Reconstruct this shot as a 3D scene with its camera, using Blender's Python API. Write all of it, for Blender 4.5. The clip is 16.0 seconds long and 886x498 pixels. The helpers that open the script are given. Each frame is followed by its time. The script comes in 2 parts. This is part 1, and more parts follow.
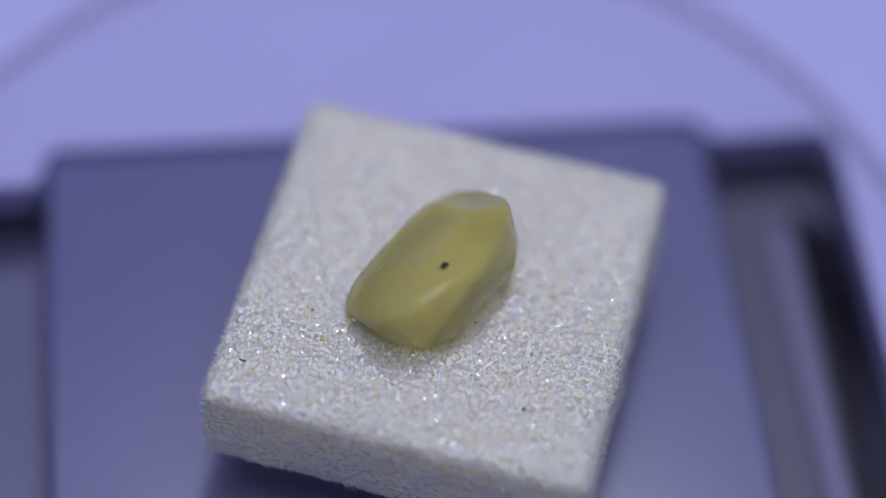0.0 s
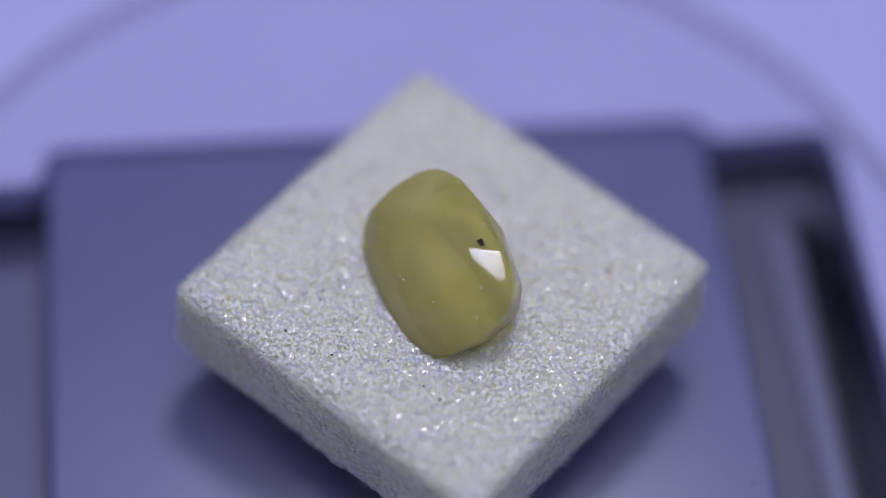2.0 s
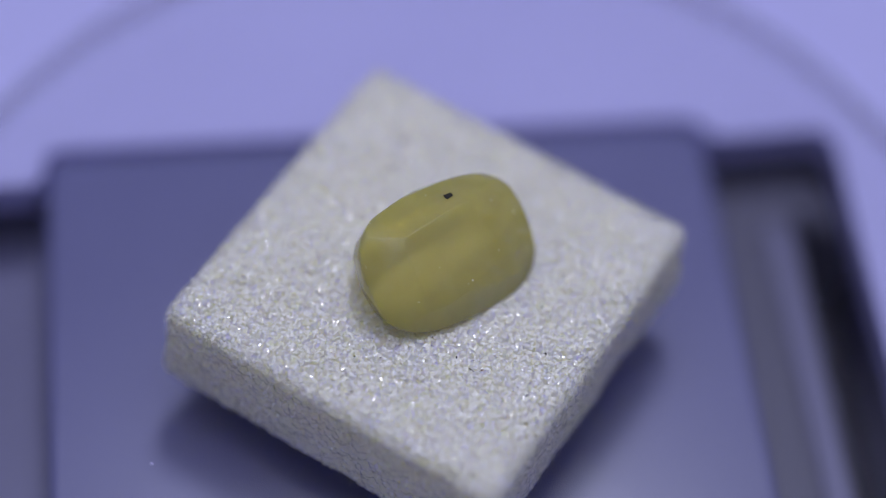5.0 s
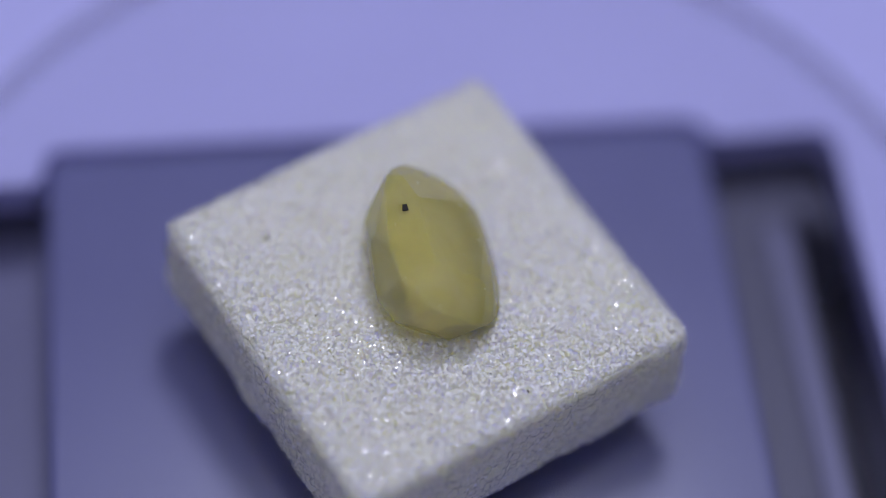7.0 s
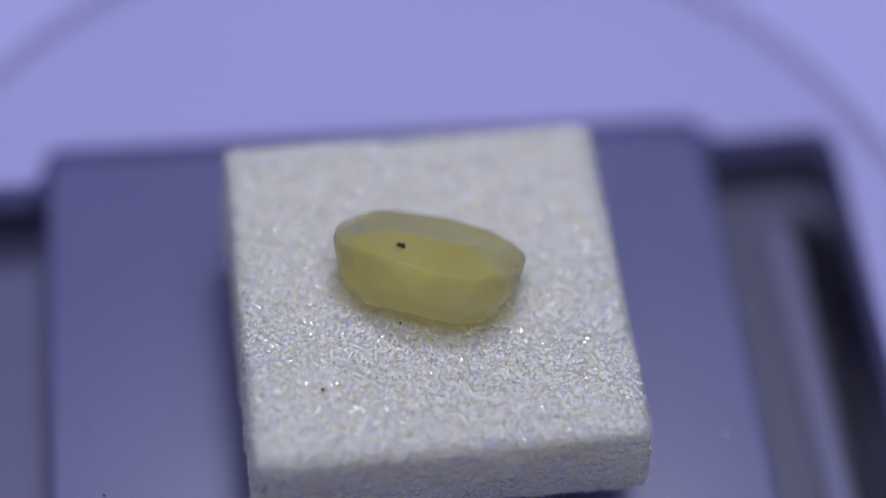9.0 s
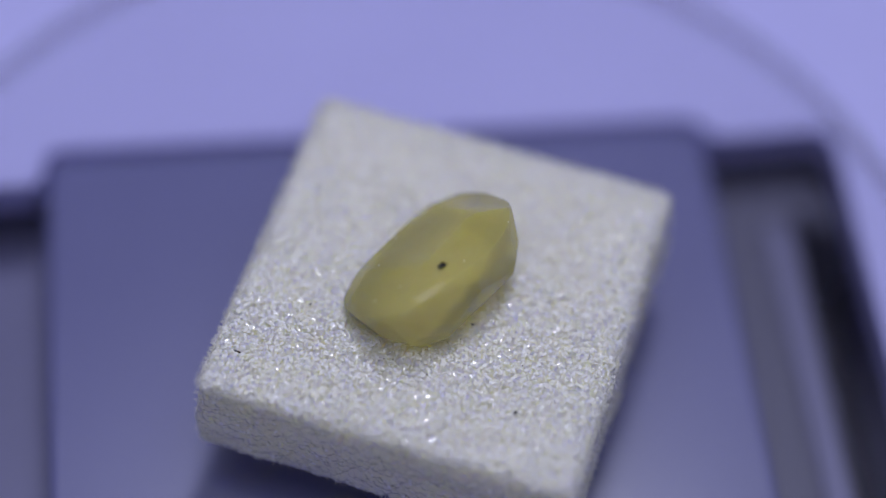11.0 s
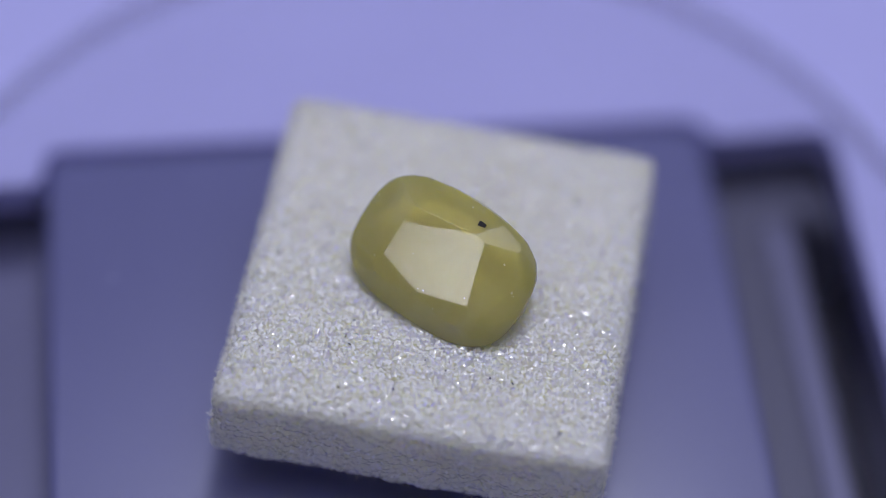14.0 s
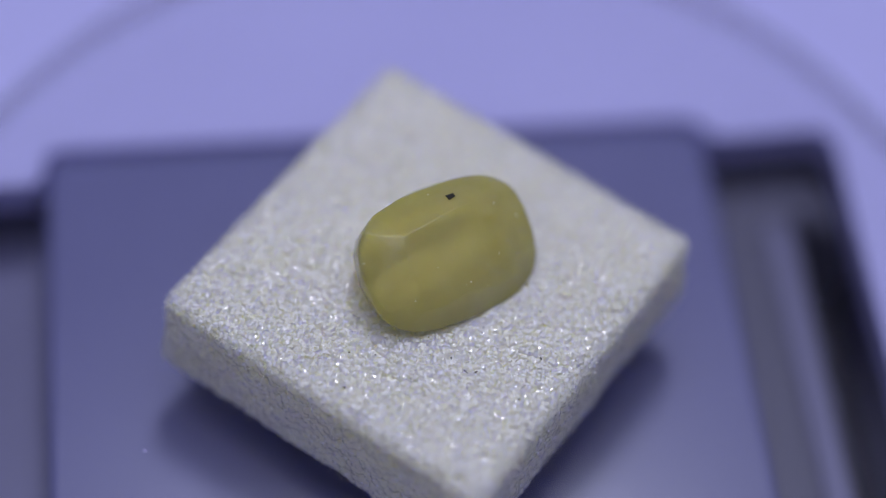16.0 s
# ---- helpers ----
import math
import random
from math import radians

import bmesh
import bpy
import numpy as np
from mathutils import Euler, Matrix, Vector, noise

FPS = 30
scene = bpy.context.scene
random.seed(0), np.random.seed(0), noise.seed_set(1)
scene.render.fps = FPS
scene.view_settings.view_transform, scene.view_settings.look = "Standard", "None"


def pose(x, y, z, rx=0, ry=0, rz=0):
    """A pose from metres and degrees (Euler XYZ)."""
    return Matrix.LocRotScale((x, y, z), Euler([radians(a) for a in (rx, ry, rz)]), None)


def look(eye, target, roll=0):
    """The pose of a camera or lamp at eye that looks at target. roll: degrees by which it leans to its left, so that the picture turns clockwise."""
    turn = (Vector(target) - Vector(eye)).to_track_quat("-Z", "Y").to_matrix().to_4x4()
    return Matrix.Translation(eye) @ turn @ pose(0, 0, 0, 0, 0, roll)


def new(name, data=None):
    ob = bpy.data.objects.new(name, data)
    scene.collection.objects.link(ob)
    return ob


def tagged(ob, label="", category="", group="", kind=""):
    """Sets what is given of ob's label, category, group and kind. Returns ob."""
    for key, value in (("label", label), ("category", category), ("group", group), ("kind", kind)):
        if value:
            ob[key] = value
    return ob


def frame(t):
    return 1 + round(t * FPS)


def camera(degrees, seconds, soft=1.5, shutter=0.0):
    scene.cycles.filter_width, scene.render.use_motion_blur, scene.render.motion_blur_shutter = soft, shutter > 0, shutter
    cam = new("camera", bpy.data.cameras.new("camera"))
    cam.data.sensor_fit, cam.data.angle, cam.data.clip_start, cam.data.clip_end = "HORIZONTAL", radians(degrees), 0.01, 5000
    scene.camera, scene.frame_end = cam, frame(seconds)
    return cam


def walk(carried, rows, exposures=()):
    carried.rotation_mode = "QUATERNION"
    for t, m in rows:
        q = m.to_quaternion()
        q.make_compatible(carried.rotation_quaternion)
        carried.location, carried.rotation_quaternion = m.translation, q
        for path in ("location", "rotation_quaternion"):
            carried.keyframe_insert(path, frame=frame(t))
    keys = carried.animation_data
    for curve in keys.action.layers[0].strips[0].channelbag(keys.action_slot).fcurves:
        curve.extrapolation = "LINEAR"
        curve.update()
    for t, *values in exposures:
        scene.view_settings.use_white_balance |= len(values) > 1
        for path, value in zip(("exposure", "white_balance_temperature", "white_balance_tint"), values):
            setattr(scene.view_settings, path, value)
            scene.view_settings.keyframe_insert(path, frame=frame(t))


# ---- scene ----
TOP = 0.0302         # height of the foam's upper face over the table
DISC = 0.0245        # upper face of the clear disc
DECK = 0.0215        # upper face of the white housing
SPIN = 32.45         # degrees a second, anticlockwise from above

cam = camera(21.7, 16.0, soft=1.15)
EYE = (0.0, -0.07012, 0.13167)
AIM = (0.000266, 0.001350, 0.030945)
VIEW = look(EYE, AIM, 5.17)
walk(cam, [(0.0, VIEW), (16.0, VIEW)], exposures=[(0.0, 0.0), (16.0, 0.0)])
cam.data.dof.use_dof = True
cam.data.dof.focus_distance = 0.1205
cam.data.dof.aperture_fstop = 7.4

# ---- light ----
world = bpy.data.worlds.new("box_world")
scene.world = world
world.use_nodes = True
world.node_tree.nodes["Background"].inputs[0].default_value = (0.75, 0.78, 1.0, 1)
world.node_tree.nodes["Background"].inputs[1].default_value = 0.05


def area(name, at, target, size, power, color=(1, 1, 1)):
    data = bpy.data.lights.new(name, "AREA")
    data.shape, data.size, data.energy, data.color = "DISK", size, power, color
    ob = new(name, data)
    ob.matrix_world = look(at, target)
    return ob


area("key_light", (0.015, 0.155, 0.46), (0, 0, TOP), 0.095, 0.67, (0.80, 0.821, 1.0))
area("soft_overhead", (0.0, 0.0, 0.57), (0, 0, TOP), 0.50, 1.33, (0.80, 0.821, 1.0))
area("left_led", (-0.190, -0.213, 0.341), (0, 0, TOP), 0.030, 0.031, (0.92, 0.95, 1.0))


# ---- materials ----
def material(name, color, rough=0.5, metal=0.0):
    m = bpy.data.materials.new(name)
    m.use_nodes = True
    b = m.node_tree.nodes["Principled BSDF"]
    b.inputs["Base Color"].default_value = (*color, 1)
    b.inputs["Roughness"].default_value = rough
    b.inputs["Metallic"].default_value = metal
    return m, m.node_tree, b


def noise_node(nt, scale, detail=4.0, rough=0.55):
    co = nt.nodes.new("ShaderNodeTexCoord")
    n = nt.nodes.new("ShaderNodeTexNoise")
    n.inputs["Scale"].default_value = scale
    n.inputs["Detail"].default_value = detail
    n.inputs["Roughness"].default_value = rough
    nt.links.new(co.outputs["Object"], n.inputs["Vector"])
    return n


def ramp_node(nt, source, stops):
    r = nt.nodes.new("ShaderNodeValToRGB")
    while len(r.color_ramp.elements) < len(stops):
        r.color_ramp.elements.new(0.5)
    for e, (p, c) in zip(r.color_ramp.elements, stops):
        e.position, e.color = p, (*c, 1)
    nt.links.new(source, r.inputs[0])
    return r


def bump_node(nt, b, source, strength, distance):
    k = nt.nodes.new("ShaderNodeBump")
    k.inputs["Strength"].default_value = strength
    k.inputs["Distance"].default_value = distance
    nt.links.new(source, k.inputs["Height"])
    nt.links.new(k.outputs[0], b.inputs["Normal"])
    return k


def plastic(name, low, high, rough):
    m, nt, b = material(name, high, rough)
    n = noise_node(nt, 60)
    nt.links.new(ramp_node(nt, n.outputs[0], [(0.3, low), (0.7, high)]).outputs[0], b.inputs["Base Color"])
    f = noise_node(nt, 4000, 2)
    bump_node(nt, b, f.outputs[0], 0.1, 0.00005)
    return m


M_DECK = plastic("lavender_white_plastic", (0.475, 0.47, 0.84), (0.505, 0.50, 0.88), 0.45)
M_DARK = plastic("dark_slot_plastic", (0.13, 0.13, 0.26), (0.15, 0.15, 0.29), 0.5)
M_PIT = plastic("black_bay_plastic", (0.05, 0.048, 0.075), (0.06, 0.056, 0.085), 0.5)
M_LEDGE = plastic("dark_grey_plastic", (0.085, 0.085, 0.15), (0.10, 0.10, 0.17), 0.5)
M_RAIL = plastic("grey_rail_plastic", (0.17, 0.17, 0.30), (0.19, 0.19, 0.33), 0.5)
M_PAPER = plastic("white_paper", (0.50, 0.50, 0.80), (0.53, 0.53, 0.84), 0.8)
# its tone sets how much light the unseen walls throw back
M_WALL = plastic("pale_wall", (0.30, 0.30, 0.36), (0.33, 0.33, 0.40), 0.8)
M_PANEL = plastic("solar_cell_blue", (0.125, 0.13, 0.30), (0.145, 0.15, 0.335), 0.33)


def foam_material():
    m, nt, b = material("cream_foam", (0.75, 0.73, 0.60), 0.13)
    co = nt.nodes.new("ShaderNodeTexCoord")

    def domes(scale):
        """Rounded cells of about that many to the metre."""
        warp = noise_node(nt, scale * 0.7, 2)
        add = nt.nodes.new("ShaderNodeMixRGB")
        add.blend_type = "ADD"
        add.inputs[0].default_value = 0.35 / scale
        v = nt.nodes.new("ShaderNodeTexVoronoi")
        v.feature = "SMOOTH_F1"
        v.inputs["Scale"].default_value = scale
        v.inputs["Smoothness"].default_value = 0.25
        nt.links.new(co.outputs["Object"], add.inputs[1])
        nt.links.new(warp.outputs["Color"], add.inputs[2])
        nt.links.new(add.outputs[0], v.inputs["Vector"])
        p = nt.nodes.new("ShaderNodeMath")
        p.operation = "POWER"
        p.inputs[1].default_value = 1.6
        nt.links.new(v.outputs["Distance"], p.inputs[0])
        return p

    n = noise_node(nt, 420, 5)
    c = ramp_node(nt, n.outputs[0], [(0.3, (0.83, 0.81, 0.64)), (0.7, (0.88, 0.865, 0.72))])
    nt.links.new(c.outputs[0], b.inputs["Base Color"])
    big, small = domes(2300), domes(5200)
    k = bump_node(nt, b, big.outputs[0], 0.9, 0.00026)
    k.invert = True
    k2 = bump_node(nt, b, small.outputs[0], 0.6, 0.00010)
    k2.invert = True
    nt.links.new(k.outputs[0], k2.inputs["Normal"])
    nt.links.new(k2.outputs[0], b.inputs["Coat Normal"])
    b.inputs["Coat Weight"].default_value = 0.9
    b.inputs["Coat Roughness"].default_value = 0.16
    b.inputs["Coat IOR"].default_value = 1.55
    k3 = bump_node(nt, b, big.outputs[0], 0.2, 0.00022)
    k3.invert = True
    b.inputs["Specular IOR Level"].default_value = 0.2
    b.inputs["Subsurface Weight"].default_value = 1.0
    b.inputs["Subsurface Radius"].default_value = (1.0, 0.93, 0.22)
    b.inputs["Subsurface Scale"].default_value = 0.0036
    return m


def gem_material():
    """A cloudy body under polished facets: the body scatters as a rounded lump, the facets gloss over it."""
    m, nt, b = material("milky_yellow_gem", (0.4, 0.36, 0.1), 0.6)
    n = noise_node(nt, 260, 6, 0.6)
    n.inputs["Distortion"].default_value = 0.4
    c = ramp_node(nt, n.outputs[0], [(0.30, (0.66, 0.61, 0.21)), (0.52, (0.72, 0.67, 0.27)), (0.72, (0.78, 0.735, 0.38))])
    nt.links.new(c.outputs[0], b.inputs["Base Color"])
    co = nt.nodes.new("ShaderNodeTexCoord")
    stretch = nt.nodes.new("ShaderNodeVectorMath")
    stretch.operation = "MULTIPLY"
    stretch.inputs[1].default_value = (0.35, 0.5, 1.2)
    lift = nt.nodes.new("ShaderNodeVectorMath")
    lift.operation = "ADD"
    lift.inputs[1].default_value = (0, 0, 0.0026)
    turn = nt.nodes.new("ShaderNodeVectorTransform")
    turn.vector_type, turn.convert_from, turn.convert_to = "NORMAL", "OBJECT", "WORLD"
    nt.links.new(co.outputs["Object"], stretch.inputs[0])
    nt.links.new(stretch.outputs[0], lift.inputs[0])
    nt.links.new(lift.outputs[0], turn.inputs[0])
    nt.links.new(turn.outputs[0], b.inputs["Normal"])
    b.inputs["Specular IOR Level"].default_value = 0.0
    b.inputs["Subsurface Weight"].default_value = 1.0
    b.inputs["Subsurface Radius"].default_value = (1.0, 0.9, 0.3)
    b.inputs["Subsurface Scale"].default_value = 0.003
    tl = nt.nodes.new("ShaderNodeBsdfTranslucent")
    tl.inputs[0].default_value = (0.86, 0.80, 0.36, 1)
    inner = nt.nodes.new("ShaderNodeMixShader")
    inner.inputs[0].default_value = 0.26
    nt.links.new(b.outputs[0], inner.inputs[1])
    nt.links.new(tl.outputs[0], inner.inputs[2])
    tr = nt.nodes.new("ShaderNodeBsdfTransparent")
    tr.inputs[0].default_value = (0.94, 0.87, 0.42, 1)
    mix = nt.nodes.new("ShaderNodeMixShader")
    mix.inputs[0].default_value = 0.47
    nt.links.new(inner.outputs[0], mix.inputs[1])
    nt.links.new(tr.outputs[0], mix.inputs[2])
    # polished facets
    gl = nt.nodes.new("ShaderNodeBsdfGlossy")
    gl.inputs["Roughness"].default_value = 0.06
    fr = nt.nodes.new("ShaderNodeFresnel")
    fr.inputs["IOR"].default_value = 1.6
    coat = nt.nodes.new("ShaderNodeMixShader")
    nt.links.new(fr.outputs[0], coat.inputs[0])
    nt.links.new(mix.outputs[0], coat.inputs[1])
    nt.links.new(gl.outputs[0], coat.inputs[2])
    nt.links.new(coat.outputs[0], nt.nodes["Material Output"].inputs[0])
    return m


def clear_material(name, tint, gloss_rough=0.02):
    m = bpy.data.materials.new(name)
    m.use_nodes = True
    nt = m.node_tree
    nt.nodes.clear()
    out = nt.nodes.new("ShaderNodeOutputMaterial")
    mix = nt.nodes.new("ShaderNodeMixShader")
    tr = nt.nodes.new("ShaderNodeBsdfTransparent")
    gl = nt.nodes.new("ShaderNodeBsdfGlossy")
    lw = nt.nodes.new("ShaderNodeLayerWeight")
    lw.inputs[0].default_value = 0.5
    pw = nt.nodes.new("ShaderNodeMath")
    pw.operation = "POWER"
    pw.inputs[1].default_value = 4.0
    fr = nt.nodes.new("ShaderNodeMath")
    fr.operation = "MULTIPLY_ADD"
    fr.inputs[1].default_value, fr.inputs[2].default_value = 0.9, 0.04
    nt.links.new(lw.outputs["Facing"], pw.inputs[0])
    nt.links.new(pw.outputs[0], fr.inputs[0])
    tr.inputs[0].default_value = (*tint, 1)
    gl.inputs["Roughness"].default_value = gloss_rough
    nt.links.new(fr.outputs[0], mix.inputs[0])
    nt.links.new(tr.outputs[0], mix.inputs[1])
    nt.links.new(gl.outputs[0], mix.inputs[2])
    nt.links.new(mix.outputs[0], out.inputs[0])
    return m


def film_material():
    m, nt, b = material("foam_cell_film", (0.86, 0.85, 0.83), 0.11)
    g = nt.nodes.new("ShaderNodeNewGeometry")
    c = ramp_node(nt, g.outputs["Random Per Island"], [(0.0, (0.84, 0.83, 0.73)), (0.6, (0.88, 0.87, 0.79)), (1.0, (0.94, 0.94, 0.92))])
    nt.links.new(c.outputs[0], b.inputs["Base Color"])
    b.inputs["Specular IOR Level"].default_value = 1.0
    return m


M_FOAM = foam_material()
M_FILM = film_material()
M_GEM = gem_material()
M_CLEAR = clear_material("clear_acrylic", (0.965, 0.965, 0.97), 0.13)


def edge_material():
    m, nt, b = material("acrylic_edge", (0.30, 0.30, 0.42), 0.4)
    tr = nt.nodes.new("ShaderNodeBsdfTransparent")
    mix = nt.nodes.new("ShaderNodeMixShader")
    mix.inputs[0].default_value = 0.70
    nt.links.new(b.outputs[0], mix.inputs[1])
    nt.links.new(tr.outputs[0], mix.inputs[2])
    nt.links.new(mix.outputs[0], nt.nodes["Material Output"].inputs[0])
    return m


M_RIM = edge_material()
M_BLACK = material("black_speck", (0.012, 0.011, 0.010), 0.8)[0]
M_BROWN = material("brown_speck", (0.10, 0.075, 0.04), 0.6)[0]


# ---- building helpers ----
def part(name, bm, mat, parent=None, label="", smooth=False):
    me = bpy.data.meshes.new(name)
    bm.normal_update()
    bm.to_mesh(me)
    bm.free()
    me.materials.append(mat)
    if smooth:
        for p in me.polygons:
            p.use_smooth = True
    ob = new(name, me)
    if parent:
        ob.parent = parent
    return tagged(ob, label)


def empty(name, m):
    ob = new(name)
    ob.empty_display_size = 0.01
    ob.matrix_world = m
    return ob


def box(x0, x1, y0, y1, z0, z1, bevel=0.0, segments=2):
    bm = bmesh.new()
    bmesh.ops.create_cube(bm, size=1)
    for v in bm.verts:
        v.co = ((x0 + x1) / 2 + v.co.x * (x1 - x0), (y0 + y1) / 2 + v.co.y * (y1 - y0), (z0 + z1) / 2 + v.co.z * (z1 - z0))
    if bevel:
        bmesh.ops.bevel(bm, geom=bm.edges[:], offset=bevel, segments=segments, profile=0.5, affect="EDGES")
    return bm


def rounded(points, radius, steps=6):
    """A closed outline with its corners rounded."""
    out = []
    n = len(points)
    for i, p in enumerate(points):
        a, b = Vector(points[i - 1]), Vector(points[(i + 1) % n])
        p = Vector(p)
        r = min(radius, (a - p).length / 2, (b - p).length / 2)
        p0, p1 = p + (a - p).normalized() * r, p + (b - p).normalized() * r
        for k in range(steps + 1):
            t = k / steps
            out.append((1 - t) ** 2 * p0 + 2 * t * (1 - t) * p + t * t * p1)
    return out


# ---- the surroundings: unseen pale walls and ceiling added round the stand for fill ----
def surroundings():
    W, Hh, th = 0.42, 0.62, 0.01
    tagged(part("ground", box(-W, W, -W, W, -th, 0), M_PAPER), "plain lavender-white paper sheet under the stand", "ground", kind="structure")
    for name, b in (("wall_north", (-W, W, W, W + th, -th, Hh)), ("wall_south", (-W, W, -W - th, -W, -th, Hh)),
                    ("wall_east", (W, W + th, -W, W, -th, Hh)), ("wall_west", (-W - th, -W, -W, W, -th, Hh))):
        tagged(part(name, box(*b), M_WALL), "unseen pale wall, added to bounce fill light onto the stand", "wall", kind="structure")
    tagged(part("ceiling", box(-W, W, -W, W, Hh, Hh + th), M_WALL), "unseen pale ceiling, added to bounce fill light onto the stand", "ceiling", kind="structure")


surroundings()


# ---- the solar turntable ----
def ring_plate(outer, inner, z0, z1):
    """A plate with a hole, from two outlines, with a rounded edge at the hole."""
    bm = bmesh.new()
    loops = []
    for pts in (outer, inner):
        vs = [bm.verts.new((p[0], p[1], z1)) for p in pts]
        es = [bm.edges.new((vs[i], vs[(i + 1) % len(vs)])) for i in range(len(vs))]
        loops.append((vs, es))
    fill = bmesh.ops.triangle_fill(bm, use_beauty=True, use_dissolve=False, edges=loops[0][1] + loops[1][1])
    for vs, es in loops:
        low = [bm.verts.new((v.co.x, v.co.y, z0)) for v in vs]
        for i in range(len(vs)):
            j = (i + 1) % len(vs)
            bm.faces.new((vs[i], vs[j], low[j], low[i]))
    bmesh.ops.recalc_face_normals(bm, faces=bm.faces[:])
    return bm


def circle(r, n=128, cx=0.0, cy=0.0):
    return [Vector((cx + r * math.cos(2 * math.pi * i / n), cy + r * math.sin(2 * math.pi * i / n))) for i in range(n)]


def turned(profile, n=160):
    """A ring of revolution from a closed profile of (radius, height)."""
    bm = bmesh.new()
    rings = []
    for i in range(n):
        a = 2 * math.pi * i / n
        rings.append([bm.verts.new((r * math.cos(a), r * math.sin(a), z)) for r, z in profile])
    for i in range(n):
        p, q = rings[i], rings[(i + 1) % n]
        for k in range(len(profile)):
            l = (k + 1) % len(profile)
            bm.faces.new((p[k], q[k], q[l], p[l]))
    bmesh.ops.recalc_face_normals(bm, faces=bm.faces[:])
    return bm


def prism(points, z0, z1):
    """An upright block over a closed outline."""
    bm = bmesh.new()
    low = [bm.verts.new((x, y, z0)) for x, y in points]
    top = [bm.verts.new((x, y, z1)) for x, y in points]
    bm.faces.new(low[::-1])
    bm.faces.new(top)
    for i in range(len(points)):
        j = (i + 1) % len(points)
        bm.faces.new((low[i], low[j], top[j], top[i]))
    return bm


def turntable():
    base = tagged(empty("solar_turntable", pose(0, 0, 0, 0, 0, 10)), "white round solar display turntable with a clear rotating disc", "turntable")
    mm = 0.001
    uL, uR, vT, vB = -21.4 * mm, 18.8 * mm, 16.7 * mm, -24 * mm
    sL, sR, lT, rT = -29.0 * mm, 26.5 * mm, 14.1 * mm, 15.4 * mm
    hole = rounded([(sL, vB), (sR, vB), (sR, rT), (uR + 0.2 * mm, rT - 0.4 * mm), (uR - 0.6 * mm, vT), (uL, vT), (uL, lT), (sL, lT)], 1.6 * mm)
    deck = part("deck", ring_plate(circle(0.046), hole, DECK - 0.0025, DECK), M_DECK, base, "lavender-white plastic deck with a rectangular cut-out")
    part("housing", turned([(0.046, 0.0), (0.047, 0.001), (0.047, DECK - 0.001), (0.046, DECK - 0.0002), (0.0445, DECK - 0.0026), (0.0445, 0.0)]), M_DECK, base, smooth=False)
    gap, bay = 18.6 * mm, 24.1 * mm
    part("slot_floor", box(sL - 1 * mm, uL + 0.4 * mm, vB - 1 * mm, vT + 1 * mm, DECK - 7 * mm, DECK - 6 * mm), M_DARK, base, "dark plastic floor of the battery slot")
    ledge = [(gap, vB), (bay, vB), (bay, 12.4 * mm), (bay + 0.9 * mm, 12.2 * mm), (sR + 1 * mm, 9.2 * mm), (sR + 1 * mm, vT + 1 * mm), (gap, vT + 1 * mm)]
    part("ledge", prism(ledge, DECK - 13 * mm, DECK - 4.6 * mm), M_LEDGE, base, "dark grey plastic ledge between panel and battery bay")
    part("battery_bay", box(bay - 0.5 * mm, sR + 1 * mm, vB - 1 * mm, 13 * mm, DECK - 13.5 * mm, DECK - 12 * mm), M_PIT, base, "black floor of the empty battery bay")
    part("solar_panel", box(uL + 0.1 * mm, uR - 0.1 * mm, vB, vT + 0.6 * mm, DECK - 3.0 * mm, DECK - 0.9 * mm, 0.5 * mm), M_PANEL, base, "glossy blue-grey square solar panel")
    part("rail", box(22.15 * mm, 23.75 * mm, vB, 11.2 * mm, DECK - 4.7 * mm, DECK - 4.1 * mm, 0.28 * mm), M_RAIL, base, "grey plastic rail beside the panel")
    disc = part("disc", turned([(0.00001, DISC), (0.0304, DISC), (0.0304, DISC - 0.002), (0.00001, DISC - 0.002)]), M_CLEAR, base, "clear acrylic disc")
    disc.visible_shadow = False
    rim = part("rim", turned([(0.03045, DISC), (0.0307, DISC + 0.0001), (0.0309, DISC - 0.0002), (0.0309, DISC - 0.0014), (0.0306, DISC - 0.0016)]), M_RIM, disc, "darker polished edge of the disc", smooth=True)
    rim.visible_shadow = False
    # dust on the disc
    rng = random.Random(5)
    for x, y, r, mat, what in ((3.3, 17.7, 0.10, M_DECK, "pale dust mote"), (10.5, 13.4, 0.08, M_DECK, "pale dust mote"),
                               (4.8, -19.6, 0.09, M_BLACK, "dark dust speck"), (0.7, -19.5, 0.08, M_BLACK, "dark dust speck")):
        bm = bmesh.new()
        bmesh.ops.create_icosphere(bm, subdivisions=1, radius=r * mm)
        for v in bm.verts:
            v.co = Vector((v.co.x * rng.uniform(0.7, 1.6), v.co.y, v.co.z * 0.4))
        ob = part("dust", bm, mat, disc, what)
        p = pose(0, 0, 0, 0, 0, -10) @ Vector((x * mm, y * mm, 0))
        ob.location = (p.x + 0.00105, p.y, DISC + 0.3 * r * mm)
    return base, disc


STAND, PLATTER = turntable()


# ---- the foam block ----
SIDE, ANGLE, MID = 0.0204, -10.5, (0.0004, -0.0004)
FOAM_POSE = pose(MID[0], MID[1], DISC, 0, 0, ANGLE)


GEM_AT = Vector((-0.00052, -0.00024, TOP + 0.00229))
GEM_POSE = Matrix.Translation(GEM_AT) @ pose(0, 0, 0, 0, 0, 231.6) @ pose(0, 0, 0, 36.6, 0, 0) @ pose(0, 0, 0, 0, 6.2, 0)


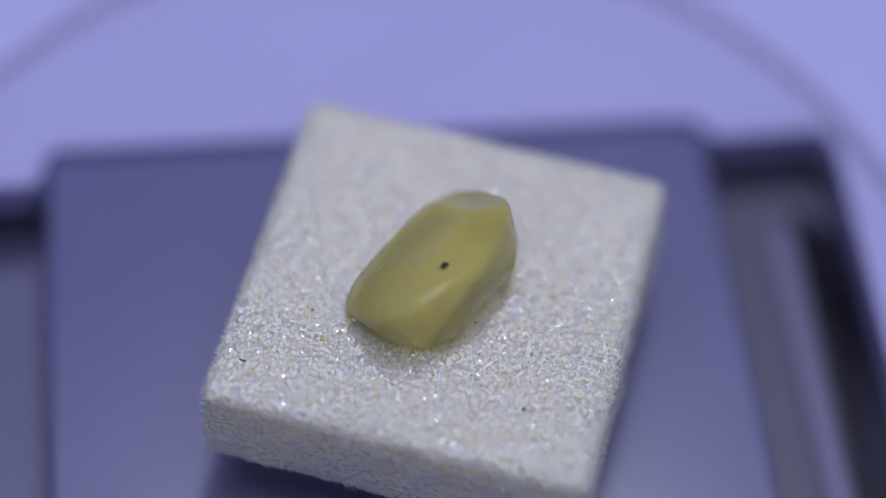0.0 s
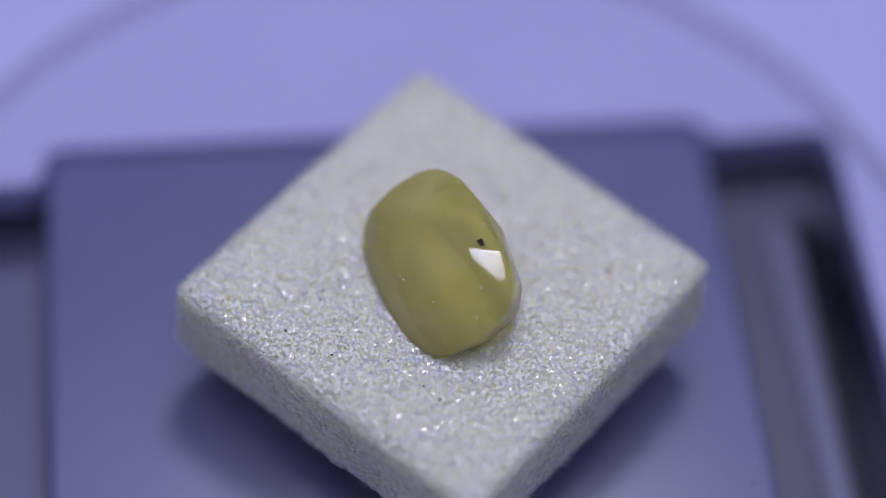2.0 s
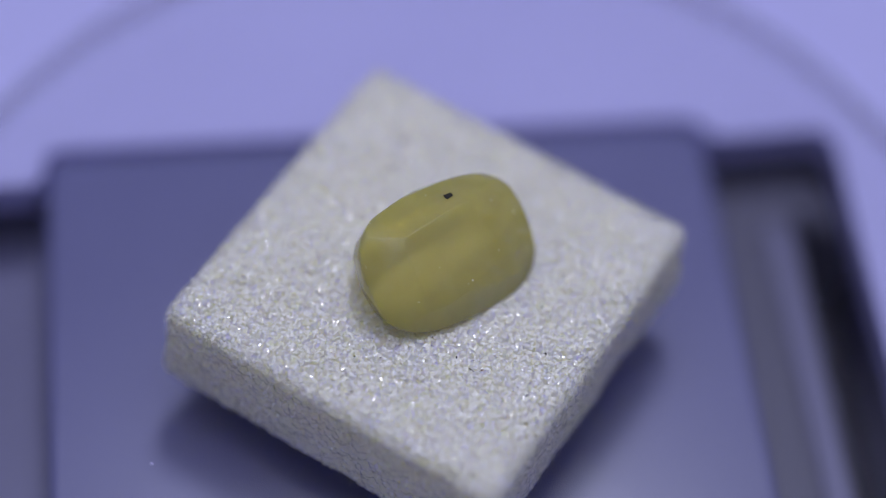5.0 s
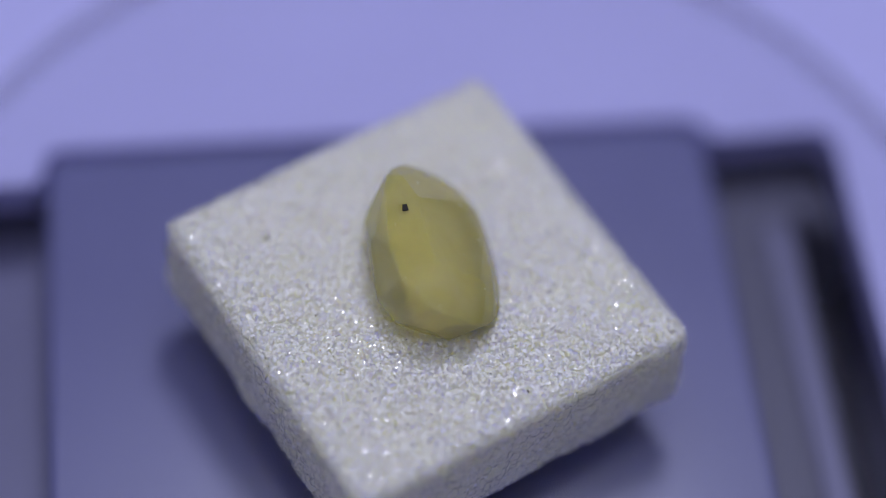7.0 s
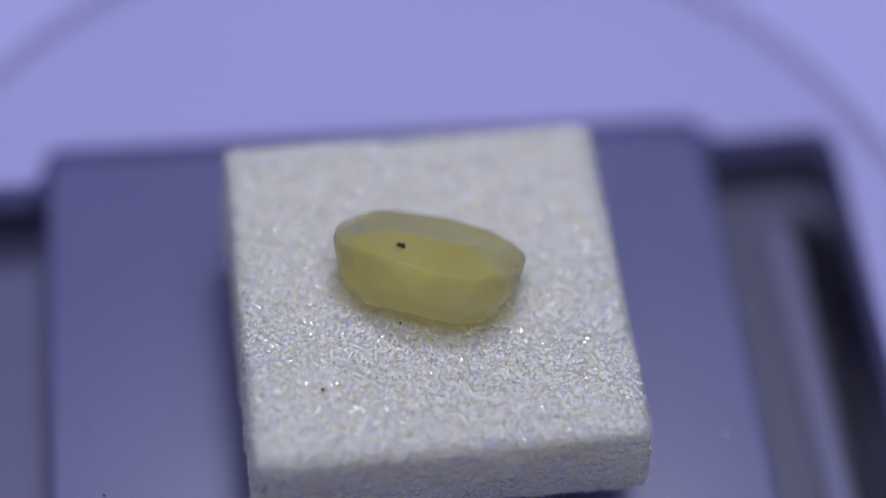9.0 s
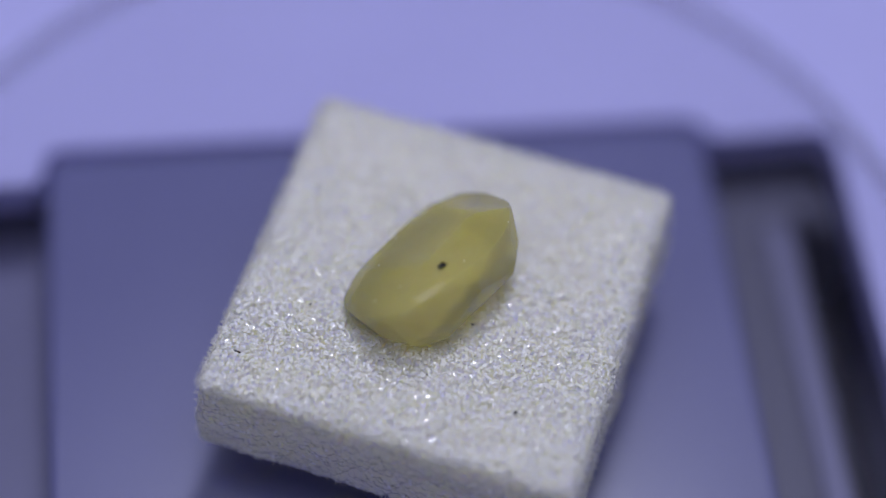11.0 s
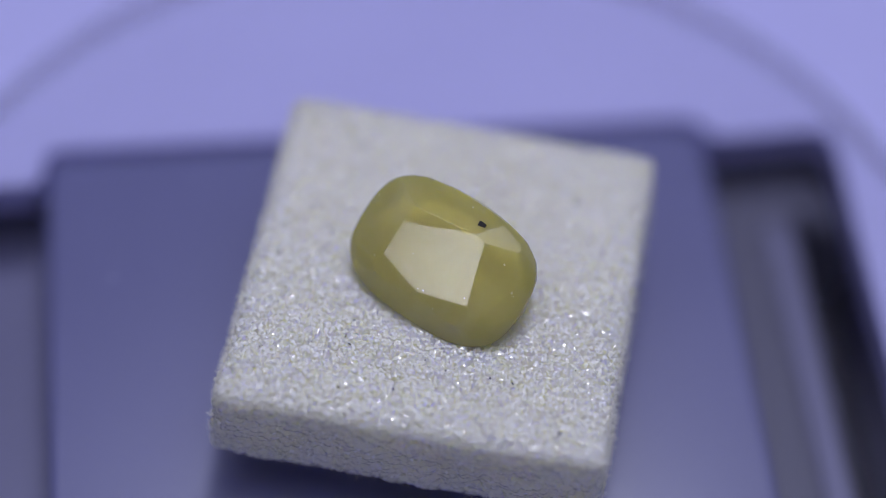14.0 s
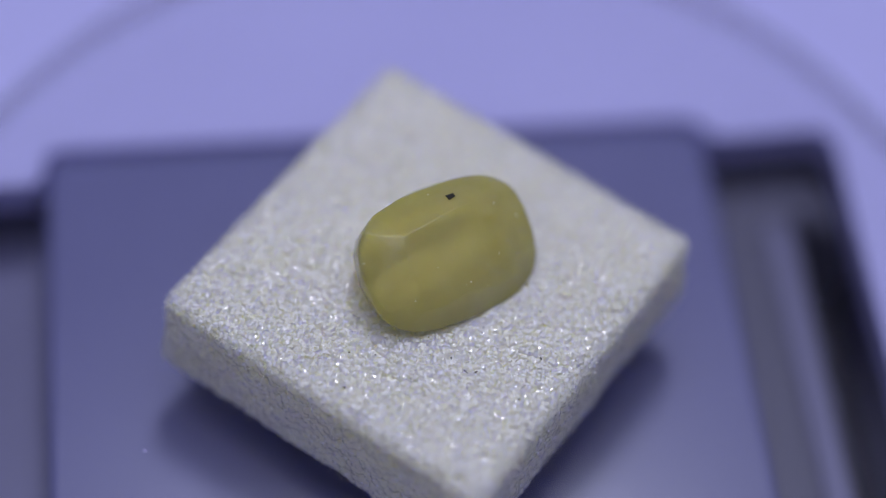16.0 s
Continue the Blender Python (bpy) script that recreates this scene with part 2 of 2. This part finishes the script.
def cells(w):
    """Height of the cut cell walls, in metres."""
    d = noise.voronoi(w * 2500)[0]
    return (0.30 - d[0] * d[0]) * 0.00028 + noise.noise(w * 1500 + Vector((5, 1, 2))) * 0.00009 + noise.noise(w * 320) * 0.00016 + noise.noise(w * 800 + Vector((3, 7, 1))) * 0.00012


def foam_point(x, y, z):
    """A point of the rounded block, with its outward direction."""
    h, thick, rnd = SIDE / 2, TOP - DISC, 0.0008
    c = Vector((max(-h + rnd, min(h - rnd, x)), max(-h + rnd, min(h - rnd, y)), max(rnd, min(thick - rnd, z))))
    d = Vector((x, y, z)) - c
    if d.length > 0:
        d.normalize()
    p = c + d * rnd
    # the cut is not square: three sides lean out towards the foot
    low = 1 - p.z / thick
    p.x += max(p.x, 0) / h * 0.00025 * low
    p.y += (max(p.y, 0) * 0.00045 + min(p.y, 0) * 0.0002) / h * low
    return p, d


def foam_block():
    n, nz = 340, 84
    thick = TOP - DISC
    h = SIDE / 2
    bm = bmesh.new()

    def shape(x, y, z):
        p, d = foam_point(x, y, z)
        return p + d * cells(Vector((x, y, z))) if z > 0.0001 else p

    def sheet(f, nu, nv):
        g = [[bm.verts.new(shape(*f(i / nu, j / nv))) for j in range(nv + 1)] for i in range(nu + 1)]
        for i in range(nu):
            for j in range(nv):
                bm.faces.new((g[i][j], g[i + 1][j], g[i + 1][j + 1], g[i][j + 1]))

    sheet(lambda u, v: (-h + SIDE * u, -h + SIDE * v, thick), n, n)
    sheet(lambda u, v: (-h + SIDE * u, -h, thick * v), n, nz)
    sheet(lambda u, v: (h, -h + SIDE * u, thick * v), n, nz)
    sheet(lambda u, v: (h - SIDE * u, h, thick * v), n, nz)
    sheet(lambda u, v: (-h, h - SIDE * u, thick * v), n, nz)
    sheet(lambda u, v: (-h + SIDE * u, h - SIDE * v, 0.0), 8, 8)
    bmesh.ops.remove_doubles(bm, verts=bm.verts[:], dist=0.000004)
    ob = part("foam_block", bm, M_FOAM, smooth=True)
    return tagged(ob, "cream-white square foam block with a sparkling cut surface", "foam block")


def surface_spot(rng):
    """A random place on the block's top or sides."""
    h, thick = SIDE / 2, TOP - DISC
    if rng.random() < 0.82:
        return rng.uniform(-h, h), rng.uniform(-h, h), thick
    u, z = rng.uniform(-h, h), rng.uniform(0.0003, thick)
    return rng.choice(((u, -h, z), (u, h, z), (-h, u, z), (h, u, z)))


def cell_films(foam):
    """Tiny glossy films of the cut cells, and loose threads along the edges."""
    rng = random.Random(4)
    verts, faces = [], []
    for k in range(21000):
        spot = surface_spot(rng)
        p, d = foam_point(*spot)
        tilt = Vector((rng.gauss(0, 0.28), rng.gauss(0, 0.28), rng.gauss(0, 0.28)))
        nrm = (d + tilt).normalized()
        a = nrm.orthogonal().normalized()
        a.rotate(Matrix.Rotation(rng.uniform(0, 6.28), 3, nrm))
        b = nrm.cross(a)
        r = rng.choice((0.00005, 0.00007, 0.00009, 0.00011, 0.00013, 0.00016))
        q = p + d * (cells(Vector(spot)) + rng.uniform(-0.00001, 0.00004))
        i = len(verts)
        for j in range(5):
            t = 1.2566 * j
            verts.append(q + (a * math.cos(t) + b * math.sin(t) * rng.uniform(0.45, 1.0)) * r)
        verts.append(q + nrm * r * 0.22)
        faces += [(i + j, i + (j + 1) % 5, i + 5) for j in range(5)]
    h, thick = SIDE / 2, TOP - DISC
    for k in range(9000):
        u, s = rng.uniform(-h, h), rng.choice((-h, h))
        z = thick - 0.0002 if rng.random() < 0.6 else rng.uniform(0.0002, thick)
        x, y = (u, s) if rng.random() < 0.5 else (s, u)
        p, d = foam_point(x, y, z)
        out = (d + Vector((rng.gauss(0, 0.7), rng.gauss(0, 0.7), rng.gauss(0, 0.5)))).normalized()
        side = out.orthogonal().normalized() * 0.000016
        tip = p + out * rng.uniform(0.00008, 0.00042)
        i = len(verts)
        verts += [p - side, p + side, tip + side * 0.4, tip - side * 0.4, p + out.cross(side).normalized() * 0.00002]
        faces += [(i, i + 1, i + 2, i + 3), (i, i + 4, i + 3), (i + 1, i + 4, i + 2)]
    me = bpy.data.meshes.new("cell_film")
    me.from_pydata(verts, [], faces)
    me.materials.append(M_FILM)
    ob = new("cell_film", me)
    ob.parent = foam
    return tagged(ob, "tiny glossy cell films and threads of the foam", kind="stuff")


def specks(foam):
    """Dark dust on the foam: place on the turning table, size, length over width."""
    rng = random.Random(8)
    mm = 0.001
    back = FOAM_POSE.inverted()
    for x, y, r, k in ((5.1, -7.75, 0.10, 1.4), (-3.74, 8.6, 0.05, 1), (-6.6, -3.95, 0.09, 2.2), (-5.9, -0.5, 0.05, 1.5),
                       (2.0, 6.37, 0.05, 1), (-6.3, -2.8, 0.06, 1.6), (0.34, -6.2, 0.05, 1.5), (2.3, -2.7, 0.08, 1), (7.1, -5.9, 0.05, 2),
                       (-9.6, -6.3, 0.09, 3), (-2.9, 4.3, 0.05, 2), (-7.05, 5.05, 0.06, 2.5), (-1.2, 6.3, 0.04, 1), (2.3, -6.0, 0.05, 1),
                       (-3.9, 4.7, 0.06, 3), (1.3, 8.4, 0.05, 2), (-1.3, 4.8, 0.05, 1), (-7.1, 2.2, 0.05, 2), (-7.2, 4.85, 0.05, 1), (-4.4, 4.5, 0.05, 2.4)):
        bm = bmesh.new()
        bmesh.ops.create_icosphere(bm, subdivisions=1, radius=r * mm)
        a = rng.uniform(0, 3.1)
        for v in bm.verts:
            v.co *= rng.uniform(0.75, 1.15)
            v.co.x *= k
            v.co.z *= 0.6
            v.co.rotate(Euler((0, 0, a)))
        ob = part("speck", bm, M_BLACK, foam, "black dust speck")
        ob.location = back @ Vector((x * mm, y * mm, TOP + 0.05 * mm))
    # finer dust, thickest round the stone
    h = SIDE / 2
    for k in range(46):
        bm = bmesh.new()
        bmesh.ops.create_icosphere(bm, subdivisions=1, radius=rng.choice((0.018, 0.022, 0.03)) * mm)
        for v in bm.verts:
            v.co.x *= rng.uniform(0.8, 2.2)
        ob = part("speck", bm, M_BROWN, foam, "fine brown dust speck")
        a, r = rng.uniform(0, 6.28), rng.uniform(3.4, 6.0) * mm
        x, y = (r * math.cos(a) * 1.2, r * math.sin(a)) if k < 30 else (rng.uniform(-h, h) * 0.9, rng.uniform(-h, h) * 0.9)
        ob.location = (x, y, TOP - DISC + 0.04 * mm)
        ob.rotation_euler = (0, 0, rng.uniform(0, 3))
    # a dark fibre caught at one corner
    bm = bmesh.new()
    ring = []
    for k in range(7):
        t = k / 6
        c = Vector((0.25 * math.sin(2.4 * t) * mm, 0.1 * t * mm, (t - 0.5) * 1.15 * mm))
        ring.append([bm.verts.new(c + Vector((math.cos(q) * 0.045 * mm, math.sin(q) * 0.045 * mm, 0))) for q in (0, 2.1, 4.2)])
    for p, q in zip(ring, ring[1:]):
        for k in range(3):
            bm.faces.new((p[k], p[(k + 1) % 3], q[(k + 1) % 3], q[k]))
    ob = part("fibre", bm, M_BLACK, foam, "dark fibre caught at a corner")
    ob.location = back @ Vector((8.62 * mm, -11.95 * mm, TOP - 2.2 * mm))


FOAM = foam_block()
specks(FOAM)
cell_films(FOAM)


# ---- the gemstone ----
def gemstone():
    a, b, e = 0.00502, 0.0036, 2.9
    rng = random.Random(12)
    bm = bmesh.new()
    n = 72
    pts = []
    for i in range(n):
        t = 2 * math.pi * i / n
        c, s = math.cos(t), math.sin(t)
        pts.append((a * math.copysign(abs(c) ** (2 / e), c), b * math.copysign(abs(s) ** (2 / e), s)))
    top = [bm.verts.new((x, y, 0.003)) for x, y in pts]
    low = [bm.verts.new((x, y, -0.005)) for x, y in pts]
    bm.faces.new(top)
    bm.faces.new(low[::-1])
    for i in range(n):
        j = (i + 1) % n
        bm.faces.new((low[i], low[j], top[j], top[i]))

    def cut(normal, d):
        normal = Vector(normal).normalized()
        if normal.z > 0:
            CROWN.append((normal, d))
        r = bmesh.ops.bisect_plane(bm, geom=bm.verts[:] + bm.edges[:] + bm.faces[:], dist=1e-8, plane_co=normal * d, plane_no=normal, clear_outer=True)
        edges = [g for g in r["geom_cut"] if isinstance(g, bmesh.types.BMEdge)]
        if len(edges) > 2:
            bmesh.ops.edgeloop_fill(bm, edges=edges)

    def reach(az):
        """How far the outline reaches in a direction."""
        return max(x * math.cos(radians(az)) + y * math.sin(radians(az)) for x, y in pts)

    def facet(az, slope, out, height, sign=1):
        """A plane whose steepest line passes a point so far out, at that height."""
        s, c = math.sin(radians(slope)), math.cos(radians(slope))
        cut((math.cos(radians(az)) * s, math.sin(radians(az)) * s, sign * c), out * s + height * c)

    def through_point(az, slope, x, y, z):
        """A crown plane of that slope through a place given in millimetres."""
        s, c = math.sin(radians(slope)), math.cos(radians(slope))
        nrm = Vector((math.cos(radians(az)) * s, math.sin(radians(az)) * s, c))
        cut(nrm, nrm.dot(Vector((x, y, z))) * 0.001)

    # the crown on the side of the black inclusion: main, corner and star facets
    for az, slope, x, y, z in ((98.5, 37.3, 0.95, 2.76, 0.62), (82, 31.5, 3.6, 2.95, 0.37), (27, 27, 3.2, 2.1, 0.76), (29, 28.5, 4.5, 2.3, 0.11),
                               (17, 14, 2.0, 1.6, 1.0), (112, 3, -1.6, 1.4, 1.04), (167, 27.3, -4.05, 2.3, 0.30), (155, 22, -2.75, 1.55, 0.95)):
        through_point(az, slope, x, y, z)
    # the rest of the crown
    for k in range(16):
        az = 22.5 * k + 22.5 / 2 + rng.uniform(-2, 2)
        facet(az, (50 if az < 175 else 36) + rng.uniform(-0.7, 0.7), reach(az), 0.00004)
    for az, slope in ((270, 32), (1, 26), (181, 21.5), (222, 27), (318, 27)):
        facet(az, slope, reach(az), 0.00012)
    table = 0.00105
    for az, out in ((-74, 1.9), (-106, 1.94), (-33, 2.9), (-147, 2.95)):
        facet(az, 14, out * 0.001, table)
    cut((0, 0, 1), table)
    for k in range(16):
        az = 22.5 * k + 22.5 / 2
        facet(az, 74, reach(az), 0.00012, -1)
    for k in range(8):
        facet(45 * k, 52, reach(45 * k) * 0.88, 0.0021, -1)
    cut((0, 0, -1), 0.0031)
    bmesh.ops.bevel(bm, geom=bm.edges[:], offset=0.00003, segments=1, affect="EDGES")
    ob = part("gemstone", bm, M_GEM)
    tagged(ob, "cloudy yellow cushion-cut gemstone tilted on the foam", "gemstone")
    return ob


CROWN = []
GEM = gemstone()


def crown_height(x, y):
    return min((d - n.x * x - n.y * y) / n.z for n, d in CROWN)


def inclusions(gem):
    rng = random.Random(3)
    mm = 0.001
    at = Vector((0.95, 2.76, 0.56)) * mm
    bm = box(-0.27 * mm, 0.27 * mm, -0.18 * mm, 0.18 * mm, -0.12 * mm, 0.08 * mm, 0.06 * mm, 1)
    for v in bm.verts:
        v.co *= rng.uniform(0.85, 1.1)
    ob = part("inclusion", bm, M_BLACK, gem, "black crystal inclusion")
    ob.location = at
    ob.rotation_euler = (radians(-36), 0, radians(2))
    # small white beads on the polished faces, put there as sparkles of light
    for x, y, r in ((3.07, 1.66, 0.045), (2.28, -0.89, 0.04), (0.21, -1.75, 0.06), (-0.1, -1.81, 0.03), (-0.08, 3.25, 0.035), (-3.51, 3.07, 0.04),
                    (4.16, 0.63, 0.045), (4.3, 0.5, 0.03), (-3.05, -1.61, 0.035), (-4.75, 1.09, 0.045), (1.1, -2.3, 0.025), (-1.3, -0.4, 0.02)):
        z = crown_height(x * mm, y * mm) / mm
        bm = bmesh.new()
        bmesh.ops.create_icosphere(bm, subdivisions=1, radius=r * mm)
        for v in bm.verts:
            v.co = Vector((v.co.x * rng.uniform(0.7, 1.4), v.co.y * rng.uniform(0.6, 1.1), v.co.z * 0.5))
        ob = part("sparkle_bead", bm, M_FILM, gem, "tiny white bead standing in for a sparkle")
        ob.location = (x * mm, y * mm, z * mm)


inclusions(GEM)


# ---- what moves ----
def motions():
    times = [0.25 * k for k in range(65)]
    for ob, m in ((FOAM, FOAM_POSE), (GEM, GEM_POSE)):
        walk(ob, [(t, pose(0, 0, 0, 0, 0, SPIN * t) @ m) for t in times])
    walk(PLATTER, [(t, pose(0, 0, 0, 0, 0, SPIN * t) @ pose(-0.00105, 0.00007, 0)) for t in times])


motions()
